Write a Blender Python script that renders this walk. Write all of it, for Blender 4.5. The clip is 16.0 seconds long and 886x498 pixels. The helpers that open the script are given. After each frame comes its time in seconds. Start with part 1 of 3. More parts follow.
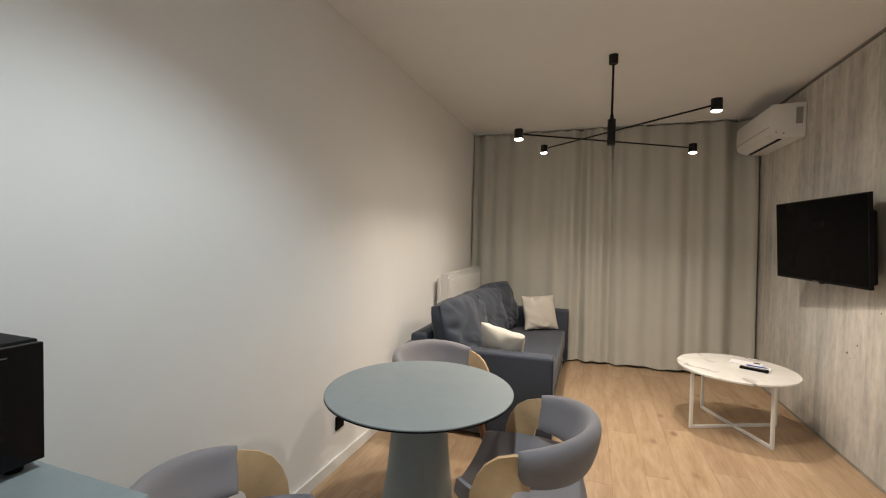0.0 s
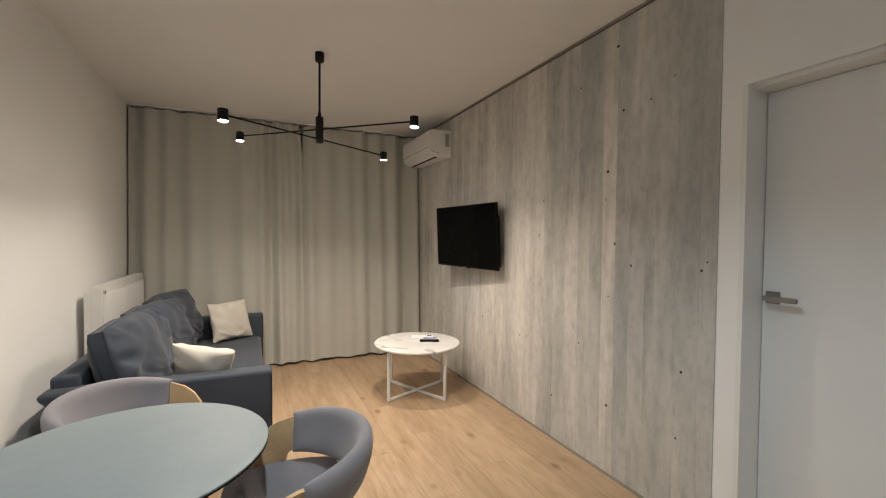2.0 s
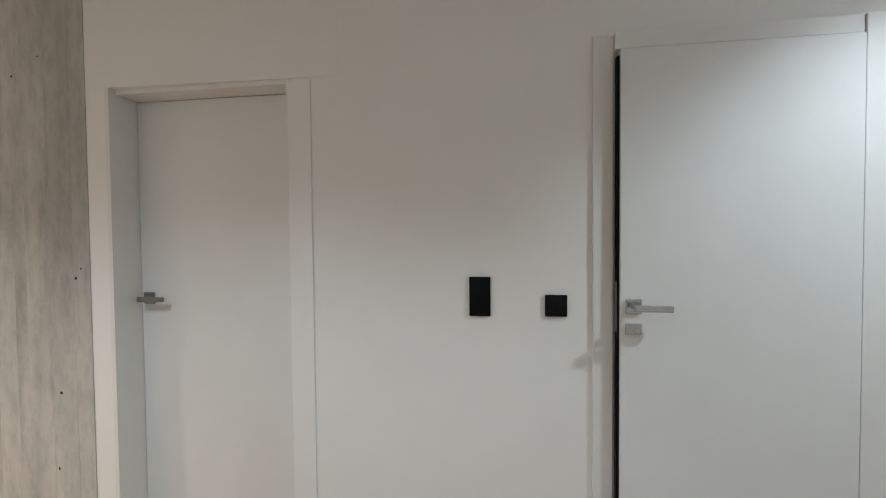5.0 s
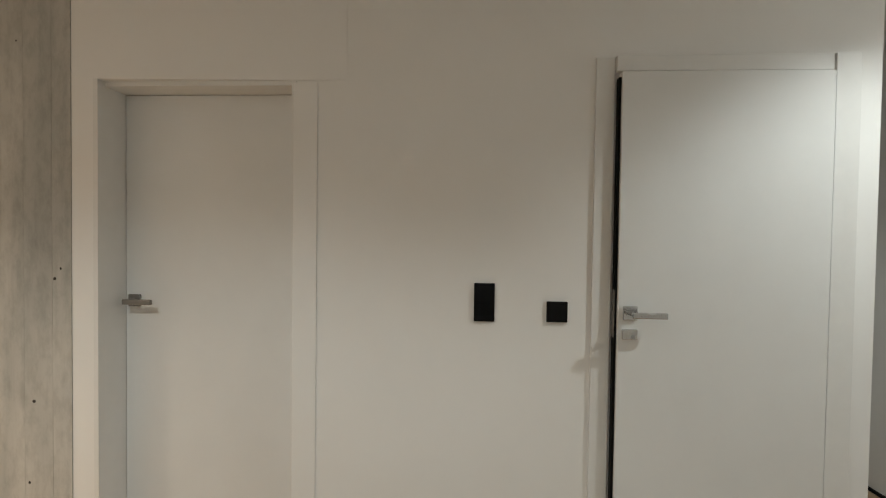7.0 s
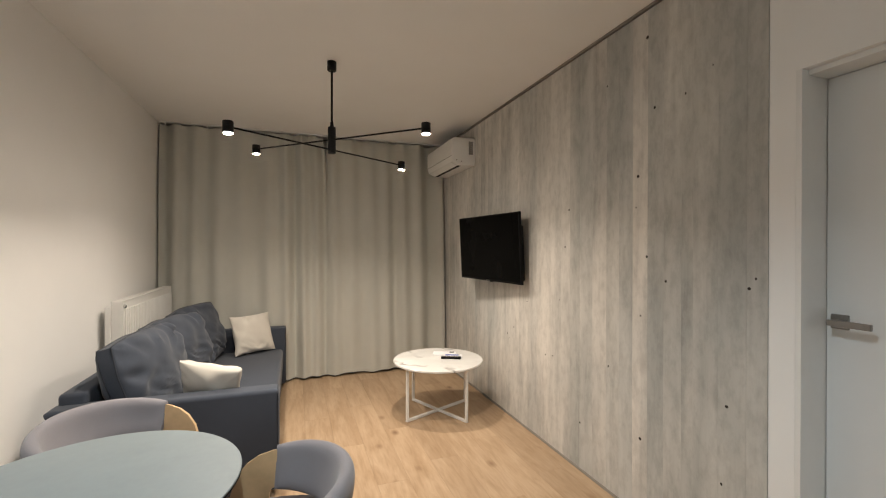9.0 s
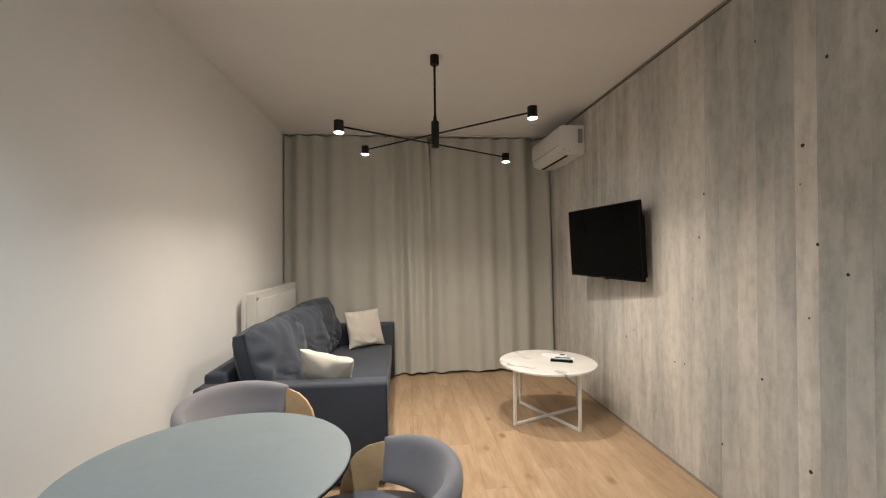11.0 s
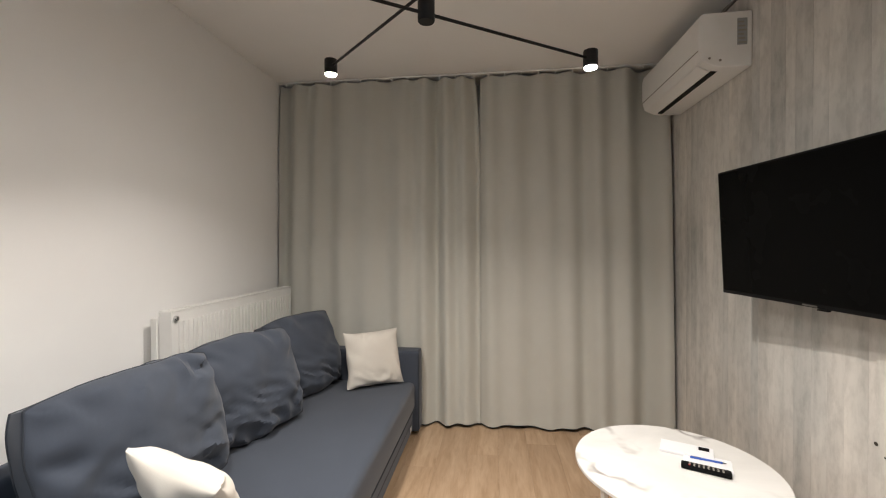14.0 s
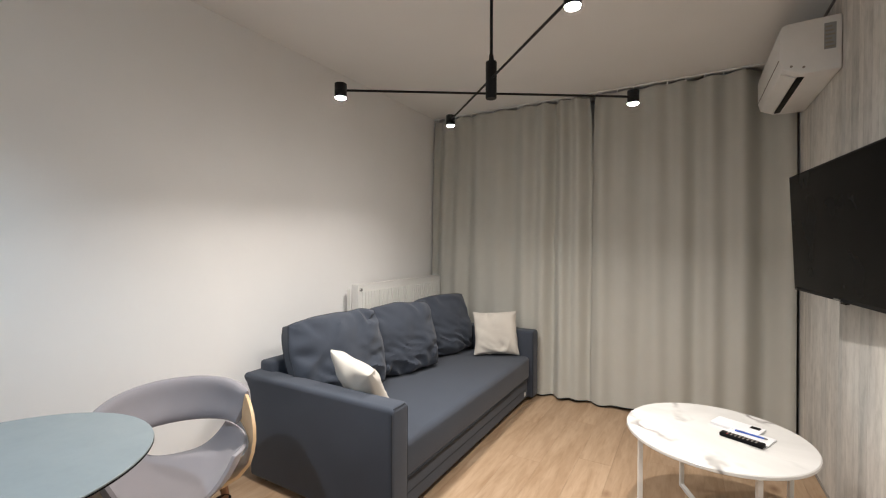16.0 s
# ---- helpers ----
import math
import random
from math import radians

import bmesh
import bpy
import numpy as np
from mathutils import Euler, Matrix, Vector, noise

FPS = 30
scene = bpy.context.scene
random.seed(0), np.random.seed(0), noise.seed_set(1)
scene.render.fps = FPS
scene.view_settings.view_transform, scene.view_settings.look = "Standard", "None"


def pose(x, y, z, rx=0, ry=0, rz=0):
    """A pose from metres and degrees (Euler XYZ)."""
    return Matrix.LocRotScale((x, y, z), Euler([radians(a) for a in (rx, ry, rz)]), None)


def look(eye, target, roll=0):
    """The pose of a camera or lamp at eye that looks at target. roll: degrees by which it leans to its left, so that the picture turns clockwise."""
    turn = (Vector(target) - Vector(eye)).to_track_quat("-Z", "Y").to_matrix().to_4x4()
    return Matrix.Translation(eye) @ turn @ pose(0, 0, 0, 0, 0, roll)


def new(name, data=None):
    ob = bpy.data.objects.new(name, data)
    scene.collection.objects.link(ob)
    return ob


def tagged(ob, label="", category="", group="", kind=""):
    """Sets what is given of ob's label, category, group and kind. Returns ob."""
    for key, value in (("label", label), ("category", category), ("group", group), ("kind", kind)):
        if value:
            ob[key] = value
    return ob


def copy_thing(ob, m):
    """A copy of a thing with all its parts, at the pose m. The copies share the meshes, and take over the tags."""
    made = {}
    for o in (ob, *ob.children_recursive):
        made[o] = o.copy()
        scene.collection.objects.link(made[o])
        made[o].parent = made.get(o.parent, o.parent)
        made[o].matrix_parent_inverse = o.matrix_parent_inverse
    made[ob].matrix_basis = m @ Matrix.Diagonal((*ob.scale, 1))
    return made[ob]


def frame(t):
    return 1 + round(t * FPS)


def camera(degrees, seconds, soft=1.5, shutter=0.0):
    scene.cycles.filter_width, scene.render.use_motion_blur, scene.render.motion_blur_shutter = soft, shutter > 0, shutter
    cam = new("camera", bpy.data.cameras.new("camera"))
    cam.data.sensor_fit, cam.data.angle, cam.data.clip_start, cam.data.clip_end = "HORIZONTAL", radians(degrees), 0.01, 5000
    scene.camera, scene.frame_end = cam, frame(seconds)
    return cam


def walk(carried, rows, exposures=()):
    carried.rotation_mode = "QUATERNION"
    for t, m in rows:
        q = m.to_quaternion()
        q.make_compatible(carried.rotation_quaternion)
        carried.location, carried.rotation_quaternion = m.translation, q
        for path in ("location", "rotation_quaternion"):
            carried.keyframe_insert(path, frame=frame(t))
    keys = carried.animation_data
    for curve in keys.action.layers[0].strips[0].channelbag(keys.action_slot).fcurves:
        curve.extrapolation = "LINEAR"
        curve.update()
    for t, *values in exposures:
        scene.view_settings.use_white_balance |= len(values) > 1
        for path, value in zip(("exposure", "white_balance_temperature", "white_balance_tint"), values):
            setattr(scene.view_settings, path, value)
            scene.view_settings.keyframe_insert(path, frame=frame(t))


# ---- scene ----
cam = camera(92.9, 16.0, soft=1.15)
PATH = [
    (0, (1.719, -1.338, 1.378), (1.061, 0.549, 1.318), 1.1),
    (0.5, (1.58, -1.164, 1.388), (1.221, 0.803, 1.327), 0.1),
    (1, (1.485, -1.122, 1.386), (1.583, 0.875, 1.334), 0.1),
    (1.5, (1.384, -1.166, 1.383), (1.91, 0.763, 1.329), 0.0),
    (2, (1.403, -1.21, 1.382), (2.235, 0.608, 1.33), 0.5),
    (2.5, (1.481, -1.268, 1.378), (2.576, 0.405, 1.327), 0.9),
    (3, (1.555, -1.353, 1.393), (2.876, 0.148, 1.342), 0.9),
    (3.5, (1.611, -1.448, 1.395), (3.127, -0.145, 1.34), 0.4),
    (4, (1.674, -1.557, 1.413), (3.372, -0.503, 1.348), 0.1),
    (4.2, (1.684, -1.603, 1.393), (3.46, -0.685, 1.34), -0.2),
    (4.5, (1.716, -1.676, 1.41), (3.587, -0.972, 1.35), -0.3),
    (4.7, (1.721, -1.704, 1.405), (3.648, -1.174, 1.348), -0.4),
    (5, (1.743, -1.751, 1.401), (3.722, -1.467, 1.347), -0.5),
    (5.2, (1.746, -1.76, 1.397), (3.742, -1.646, 1.346), -0.6),
    (7.3, (1.685, -1.488, 1.418), (3.681, -1.373, 1.378), 1.1),
    (7.5, (1.676, -1.413, 1.417), (3.64, -1.036, 1.386), 1.3),
    (8, (1.618, -1.271, 1.43), (3.341, -0.256, 1.393), 1.1),
    (8.5, (1.615, -1.163, 1.404), (2.878, 0.388, 1.39), 0.4),
    (9, (1.604, -1.109, 1.402), (2.268, 0.778, 1.395), 0.1),
    (9.2, (1.578, -1.103, 1.403), (2.01, 0.849, 1.398), -0.1),
    (11.3, (1.626, -0.926, 1.347), (1.816, 1.065, 1.351), -0.6),
    (11.5, (1.635, -0.801, 1.351), (1.854, 1.187, 1.351), -0.6),
    (12, (1.688, -0.521, 1.367), (1.963, 1.46, 1.359), -0.6),
    (12.5, (1.826, -0.181, 1.37), (2.08, 1.802, 1.357), -0.4),
    (13, (1.896, 0.093, 1.369), (2.091, 2.083, 1.352), -0.4),
    (13.5, (1.96, 0.402, 1.362), (2.064, 2.399, 1.345), -0.2),
    (14, (2.039, 0.507, 1.35), (1.8, 2.493, 1.326), -0.2),
    (14.5, (2.22, 0.443, 1.352), (1.457, 2.292, 1.321), -0.2),
    (15, (2.365, 0.273, 1.344), (1.425, 2.038, 1.318), 0.0),
    (15.5, (2.532, 0.059, 1.333), (1.532, 1.791, 1.31), 0.3),
    (16, (2.653, -0.057, 1.338), (1.643, 1.669, 1.315), 0.2),
]
EXPOSURES = [(0.0, 0.21, 6700, 10), (1.5, 0.24, 6700, 10), (2.5, 0.37, 6450, 10), (3.5, 0.53, 6270, 10), (4.5, 0.71, 6370, 10), (5.0, 0.55, 6450, 10), (7.5, 0.37, 7470, 10), (8.5, 0.45, 7000, 10), (9.0, 0.39, 6680, 10), (12.5, 0.27, 6450, 10), (13.5, 0.45, 6250, 10), (14.5, 0.51, 5950, 10), (16.0, 0.53, 5950, 10)]

walk(cam, [(t, look(eye, target, roll)) for t, eye, target, roll in PATH], EXPOSURES)

# ---- light ----
world = bpy.data.worlds.new("night")
scene.world = world
world.use_nodes = True
world.node_tree.nodes["Background"].inputs["Color"].default_value = (0.02, 0.025, 0.04, 1)
world.node_tree.nodes["Background"].inputs["Strength"].default_value = 0.05
PENDANT_W, PENDANT_RGB = 6.9, (1.0, 0.888, 0.755)
COOL_RGB = (0.80, 0.93, 1.0)
DOWNLIGHTS = ((1.48, -0.62, 61.0), (2.55, -3.35, 50.0))


def spot_light(name, at, watts, rgb, degrees, blend, radius):
    data = bpy.data.lights.new(name, "SPOT")
    data.energy, data.color, data.spot_size, data.spot_blend, data.shadow_soft_size = watts, rgb, radians(degrees), blend, radius
    ob = new(name, data)
    ob.matrix_basis = pose(*at)
    return ob


def disc_light(name, at, watts, rgb, degrees, width):
    data = bpy.data.lights.new(name, "AREA")
    data.shape, data.size = "DISK", width
    data.energy, data.color, data.spread = watts, rgb, radians(degrees)
    ob = new(name, data)
    ob.matrix_basis = pose(*at)
    return ob


# ---- materials ----
class Nodes:
    """A short way to write a node material."""

    def __init__(self, name, rough=0.6, metal=0.0, spec=0.5):
        self.material = bpy.data.materials.new(name)
        self.material.use_nodes = True
        self.tree = self.material.node_tree
        self.bsdf = self.tree.nodes["Principled BSDF"]
        self.bsdf.inputs["Roughness"].default_value = rough
        self.bsdf.inputs["Metallic"].default_value = metal
        self.bsdf.inputs["Specular IOR Level"].default_value = spec

    def node(self, kind, **values):
        n = self.tree.nodes.new(kind)
        for key, value in values.items():
            n.inputs[key].default_value = value
        return n

    def link(self, a, b):
        self.tree.links.new(a, b)

    def coords(self, scale, shift=None):
        geo = self.node("ShaderNodeNewGeometry")
        m = self.node("ShaderNodeVectorMath")
        m.operation = "MULTIPLY"
        m.inputs[1].default_value = scale
        self.link(geo.outputs["Position"], m.inputs[0])
        if shift is None:
            return m.outputs[0]
        a = self.node("ShaderNodeVectorMath")
        a.operation = "ADD"
        self.link(m.outputs[0], a.inputs[0])
        self.link(shift, a.inputs[1])
        return a.outputs[0]

    def object_coords(self, scale):
        tc = self.node("ShaderNodeTexCoord")
        m = self.node("ShaderNodeVectorMath")
        m.operation = "MULTIPLY"
        m.inputs[1].default_value = scale
        self.link(tc.outputs["Object"], m.inputs[0])
        return m.outputs[0]

    def noise(self, coords, scale, detail=4.0, rough=0.55, distortion=0.0):
        n = self.node("ShaderNodeTexNoise", Scale=scale, Detail=detail, Roughness=rough, Distortion=distortion)
        self.link(coords, n.inputs["Vector"])
        return n.outputs["Fac"]

    def ramp(self, value, *stops):
        r = self.node("ShaderNodeValToRGB")
        e = r.color_ramp.elements
        while len(e) < len(stops):
            e.new(0.5)
        for el, (at, rgb) in zip(e, stops):
            el.position = at
            el.color = (*rgb, 1)
        self.link(value, r.inputs["Fac"])
        return r.outputs["Color"]

    def mix(self, fac, a, b, mode="MIX"):
        m = self.node("ShaderNodeMix")
        m.data_type, m.blend_type = "RGBA", mode
        for socket, value in ((m.inputs[0], fac), (m.inputs[6], a), (m.inputs[7], b)):
            if isinstance(value, (int, float)):
                socket.default_value = value
            elif isinstance(value, tuple):
                socket.default_value = (*value, 1)
            else:
                self.link(value, socket)
        return m.outputs[2]

    def color(self, socket):
        self.link(socket, self.bsdf.inputs["Base Color"])
        return self

    def bump(self, height, strength, distance=0.002):
        b = self.node("ShaderNodeBump", Strength=strength, Distance=distance)
        self.link(height, b.inputs["Height"])
        self.link(b.outputs["Normal"], self.bsdf.inputs["Normal"])
        return self


def plain(name, rgb, rough=0.6, metal=0.0, vary=0.06, scale=18.0, bump=0.0, spec=0.5):
    """A plain surface with a faint two-scale variation."""
    n = Nodes(name, rough, metal, spec)
    c = n.coords((1, 1, 1))
    lo = tuple(max(0.0, v * (1 - vary)) for v in rgb)
    hi = tuple(min(1.0, v * (1 + vary)) for v in rgb)
    f = n.noise(c, scale, 6.0)
    n.color(n.ramp(f, (0.3, lo), (0.7, hi)))
    g = n.noise(c, scale * 0.25, 3.0)
    r = n.node("ShaderNodeMapRange", **{"From Min": 0.3, "From Max": 0.7, "To Min": max(0.02, rough - 0.06), "To Max": min(1.0, rough + 0.06)})
    n.link(g, r.inputs["Value"])
    n.link(r.outputs["Result"], n.bsdf.inputs["Roughness"])
    if bump:
        n.bump(n.noise(c, scale * 14, 3.0), bump, 0.0008)
    return n.material


def fabric(name, rgb, vary=0.16, weave=1500.0, bump=0.25, sheen=0.25):
    n = Nodes(name, 0.92, 0.0, 0.25)
    c = n.object_coords((1, 1, 1))
    fine = n.noise(c, weave * 0.35, 2.0)
    broad = n.noise(c, 5.0, 4.0)
    lo, hi = tuple(v * (1 - vary) for v in rgb), tuple(v * (1 + vary) for v in rgb)
    base_c = n.ramp(fine, (0.3, lo), (0.7, hi))
    n.color(n.mix(0.35, base_c, n.ramp(broad, (0.3, lo), (0.7, hi))))
    n.bsdf.inputs["Sheen Weight"].default_value = sheen
    n.bsdf.inputs["Sheen Roughness"].default_value = 0.5
    n.bump(fine, bump, 0.0008)
    return n.material


def oak():
    n = Nodes("oak_laminate", 0.45, 0.0, 0.4)
    info = n.node("ShaderNodeObjectInfo")
    sh = n.node("ShaderNodeVectorMath")
    sh.operation = "SCALE"
    sh.inputs[0].default_value = (13.0, 37.0, 5.0)
    n.link(info.outputs["Random"], sh.inputs["Scale"])
    c = n.coords((1, 0.13, 1), sh.outputs[0])
    grain = n.noise(c, 46.0, 8.0, 0.62, 0.6)
    fig = n.noise(c, 9.0, 4.0, 0.5, 1.4)
    tone = n.ramp(grain, (0.28, (0.29, 0.180, 0.095)), (0.52, (0.43, 0.292, 0.178)), (0.75, (0.52, 0.375, 0.245)))
    tone = n.mix(0.45, tone, n.ramp(fig, (0.30, (0.33, 0.205, 0.110)), (0.62, (0.50, 0.350, 0.220))))
    rnd = n.ramp(info.outputs["Random"], (0.0, (0.90, 0.915, 0.95)), (1.0, (1.05, 1.08, 1.13)))
    tone = n.mix(1.0, tone, rnd, "MULTIPLY")
    kc = n.coords((1, 0.62, 1), sh.outputs[0])
    spots = n.node("ShaderNodeTexVoronoi", Scale=4.2, Randomness=1.0)
    n.link(kc, spots.inputs["Vector"])
    k = n.ramp(spots.outputs["Distance"], (0.04, (0.80, 0.80, 0.80)), (0.15, (0, 0, 0)))
    k2 = n.mix(1.0, k, n.ramp(n.noise(kc, 2.0, 1.0), (0.31, (0, 0, 0)), (0.46, (1, 1, 1))), "MULTIPLY")
    n.color(n.mix(k2, tone, (0.17, 0.085, 0.04)))
    n.bump(grain, 0.12, 0.0006)
    rr = n.ramp(grain, (0.2, (0.42, 0.42, 0.42)), (0.8, (0.55, 0.55, 0.55)))
    n.link(rr, n.bsdf.inputs["Roughness"])
    return n.material


def boards(name, tint):
    n = Nodes(name, 0.75, 0.0, 0.3)
    info = n.node("ShaderNodeObjectInfo")
    sh = n.node("ShaderNodeVectorMath")
    sh.operation = "SCALE"
    sh.inputs[0].default_value = (3.0, 17.0, 29.0)
    n.link(info.outputs["Random"], sh.inputs["Scale"])
    streak = n.noise(n.coords((1, 1, 0.09), sh.outputs[0]), 13.0, 5.0, 0.6, 0.5)
    broad = n.noise(n.coords((1, 1, 0.22), sh.outputs[0]), 4.5, 4.0, 0.55, 0.6)
    wide = n.noise(n.coords((1, 1, 0.25)), 2.4, 3.0, 0.55)
    fine = n.noise(n.coords((1, 1, 0.03), sh.outputs[0]), 110.0, 4.0)
    mottle = n.noise(n.coords((1, 1, 0.5), sh.outputs[0]), 22.0, 6.0, 0.68)
    tone = n.ramp(streak, (0.30, (0.40, 0.395, 0.385)), (0.44, (0.56, 0.55, 0.53)), (0.58, (0.68, 0.665, 0.64)), (0.75, (0.76, 0.745, 0.72)))
    wash = n.ramp(broad, (0.30, (0.39, 0.39, 0.385)), (0.45, (0.60, 0.59, 0.57)), (0.62, (0.74, 0.725, 0.70)))
    tone = n.mix(0.5, tone, wash)
    tone = n.mix(0.03, tone, n.ramp(fine, (0.35, (0.28, 0.27, 0.25)), (0.65, (0.74, 0.73, 0.70))))
    tone = n.mix(0.22, tone, n.ramp(mottle, (0.36, (0.28, 0.275, 0.265)), (0.56, (0.74, 0.73, 0.71))))
    tone = n.mix(1.0, tone, n.ramp(wide, (0.36, (0.78, 0.79, 0.79)), (0.58, (1.05, 1.035, 1.02))), "MULTIPLY")
    rnd = n.ramp(info.outputs["Random"], (0.0, (0.90, 0.91, 0.915)), (0.25, (0.94, 0.94, 0.935)), (0.7, (0.99, 0.98, 0.965)), (1.0, (1.04, 1.03, 1.02)))
    tone = n.mix(1.0, tone, rnd, "MULTIPLY")
    # weathered grey smears round small knots
    spots = n.node("ShaderNodeTexVoronoi", Scale=3.1, Randomness=1.0)
    n.link(n.coords((1, 1, 0.55), sh.outputs[0]), spots.inputs["Vector"])
    smear = n.ramp(spots.outputs["Distance"], (0.02, (0.55, 0.55, 0.55)), (0.14, (0, 0, 0)))
    n.color(n.mix(1.0, n.mix(smear, tone, (0.30, 0.285, 0.265)), tint, "MULTIPLY"))
    n.bump(streak, 0.15, 0.0012)
    return n.material


def marble():
    n = Nodes("marble_laminate", 0.22, 0.0, 0.5)
    c = n.object_coords((1, 1, 1))
    warp = n.noise(c, 2.6, 5.0, 0.6, 0.9)
    v = n.node("ShaderNodeTexWave", Scale=1.15, Distortion=11.0, Detail=4.0)
    v.inputs["Detail Scale"].default_value = 1.6
    v.wave_type = "BANDS"
    v.bands_direction = "DIAGONAL"
    n.link(c, v.inputs["Vector"])
    vein = n.ramp(v.outputs["Fac"], (0.0, (0.85, 0.85, 0.85)), (0.035, (0.35, 0.35, 0.35)), (0.11, (0, 0, 0)))
    mask = n.ramp(n.noise(c, 3.4, 3.0), (0.42, (0, 0, 0)), (0.62, (1, 1, 1)))
    vm = n.mix(1.0, vein, mask, "MULTIPLY")
    ground = n.ramp(warp, (0.3, (0.72, 0.71, 0.69)), (0.6, (0.82, 0.81, 0.79)))
    n.color(n.mix(vm, ground, (0.22, 0.20, 0.19)))
    return n.material


def glow(name, rgb, strength):
    n = Nodes(name, 0.4)
    n.bsdf.inputs["Base Color"].default_value = (0.9, 0.9, 0.9, 1)
    n.bsdf.inputs["Emission Color"].default_value = (*rgb, 1)
    n.bsdf.inputs["Emission Strength"].default_value = strength
    return n.material


M_WALL = plain("white_wall_paint", (0.86, 0.855, 0.845), 0.85, vary=0.012, scale=3.0, bump=0.10, spec=0.25)
M_CEILING = plain("ceiling_paint", (0.86, 0.85, 0.835), 0.92, vary=0.012, scale=2.5, bump=0.08, spec=0.2)
M_WHITE = plain("white_lacquer", (0.80, 0.80, 0.79), 0.45, vary=0.015)
M_DOOR = plain("door_lacquer", (0.79, 0.80, 0.80), 0.42, vary=0.015, scale=6.0)
M_ENAMEL = plain("radiator_enamel", (0.80, 0.79, 0.765), 0.35, vary=0.02)
M_PLASTIC = plain("white_plastic", (0.80, 0.79, 0.77), 0.38, vary=0.015)
M_LABEL = plain("label_grey", (0.30, 0.31, 0.31), 0.5)
M_PAPER = plain("paper", (0.80, 0.80, 0.82), 0.8, vary=0.02)
M_BLUE = plain("blue_plastic", (0.03, 0.10, 0.45), 0.35)
M_RED = plain("red_rubber", (0.4, 0.03, 0.03), 0.5)
M_BLACK = plain("black_plastic", (0.006, 0.006, 0.0065), 0.5, spec=0.08)
M_BLACKGLASS = plain("black_glass", (0.004, 0.004, 0.0045), 0.18, vary=0.02, spec=0.2)
M_SCREEN = plain("screen_glass", (0.003, 0.003, 0.003), 0.25, vary=0.02, spec=0.03)
M_BLACKMETAL = plain("black_powder_coat", (0.007, 0.007, 0.008), 0.5, spec=0.25)
M_WHITEMETAL = plain("white_powder_coat", (0.78, 0.77, 0.75), 0.45, vary=0.02)
M_STEEL = plain("satin_steel", (0.28, 0.27, 0.26), 0.34, metal=1.0)
M_CHROME = plain("brushed_chrome", (0.62, 0.62, 0.62), 0.24, metal=1.0)
M_TRIM = plain("dark_trim", (0.29, 0.265, 0.235), 0.7)
M_KNOT = plain("dark_knot", (0.035, 0.028, 0.022), 0.9, vary=0.3, scale=120)
M_JOINT = plain("floor_base", (0.20, 0.125, 0.07), 0.9)
M_TABLE = plain("blue_grey_laminate", (0.27, 0.315, 0.33), 0.48, vary=0.03, scale=40.0)
M_WALNUT = plain("dark_wood", (0.16, 0.075, 0.035), 0.5, vary=0.25, scale=30.0)
M_PLY = plain("birch_plywood", (0.64, 0.435, 0.24), 0.46, vary=0.08, scale=26.0)
M_SOFA = fabric("sofa_weave", (0.049, 0.058, 0.078), sheen=0.15)
M_SOFADARK = fabric("sofa_piping", (0.030, 0.035, 0.045), sheen=0.08)
M_CHAIR = fabric("chair_felt", (0.27, 0.255, 0.275), 0.10)
M_CREAM = fabric("cream_cotton", (0.60, 0.565, 0.51), 0.06, sheen=0.1)
M_CURTAIN = fabric("curtain_cloth", (0.525, 0.52, 0.475), 0.06, weave=900.0, bump=0.12, sheen=0.15)
M_OAK = oak()
M_BOARD = boards("pale_weathered_boards", (1.0, 0.99, 0.975))
M_GREYBOARD = boards("darker_grey_boards", (0.87, 0.88, 0.875))
M_MARBLE = marble()
M_GLOW = glow("warm_lens", (1.0, 0.89, 0.76), 400.0)
M_COOLGLOW = glow("cool_lens", (0.88, 0.96, 1.0), 160.0)

def part(name, bm, material, parent=None, label="", smooth=False, place=None):
    """Links a bmesh as one mesh object, under a thing or a part."""
    bmesh.ops.recalc_face_normals(bm, faces=bm.faces)
    me = bpy.data.meshes.new(name)
    bm.to_mesh(me)
    bm.free()
    me.materials.append(material)
    if smooth:
        for p in me.polygons:
            p.use_smooth = True
        me.set_sharp_from_angle(angle=radians(40))
    ob = new(name, me)
    if parent:
        ob.parent = parent
    if place is not None:
        ob.matrix_basis = place
    if label:
        ob["label"] = label
    return ob


def base(name, place, label, category, group="", kind=""):
    """An Empty at a thing's base, which carries its parts."""
    ob = new(name)
    ob.empty_display_size = 0.1
    ob.matrix_basis = place
    return tagged(ob, label, category, group, kind)


def add_box(bm, x0, y0, z0, x1, y1, z1, bevel=0.0, segments=2):
    made = bmesh.ops.create_cube(bm, size=1)["verts"]
    for v in made:
        v.co = Vector((x0 if v.co.x < 0 else x1, y0 if v.co.y < 0 else y1, z0 if v.co.z < 0 else z1))
    if bevel:
        edges = {e for v in made for e in v.link_edges}
        bmesh.ops.bevel(bm, geom=list(edges), offset=bevel, segments=segments, affect="EDGES", profile=0.5)
    return bm


def boxes(*rows, bevel=0.0, segments=2):
    bm = bmesh.new()
    for r in rows:
        add_box(bm, *r, bevel=bevel, segments=segments)
    return bm


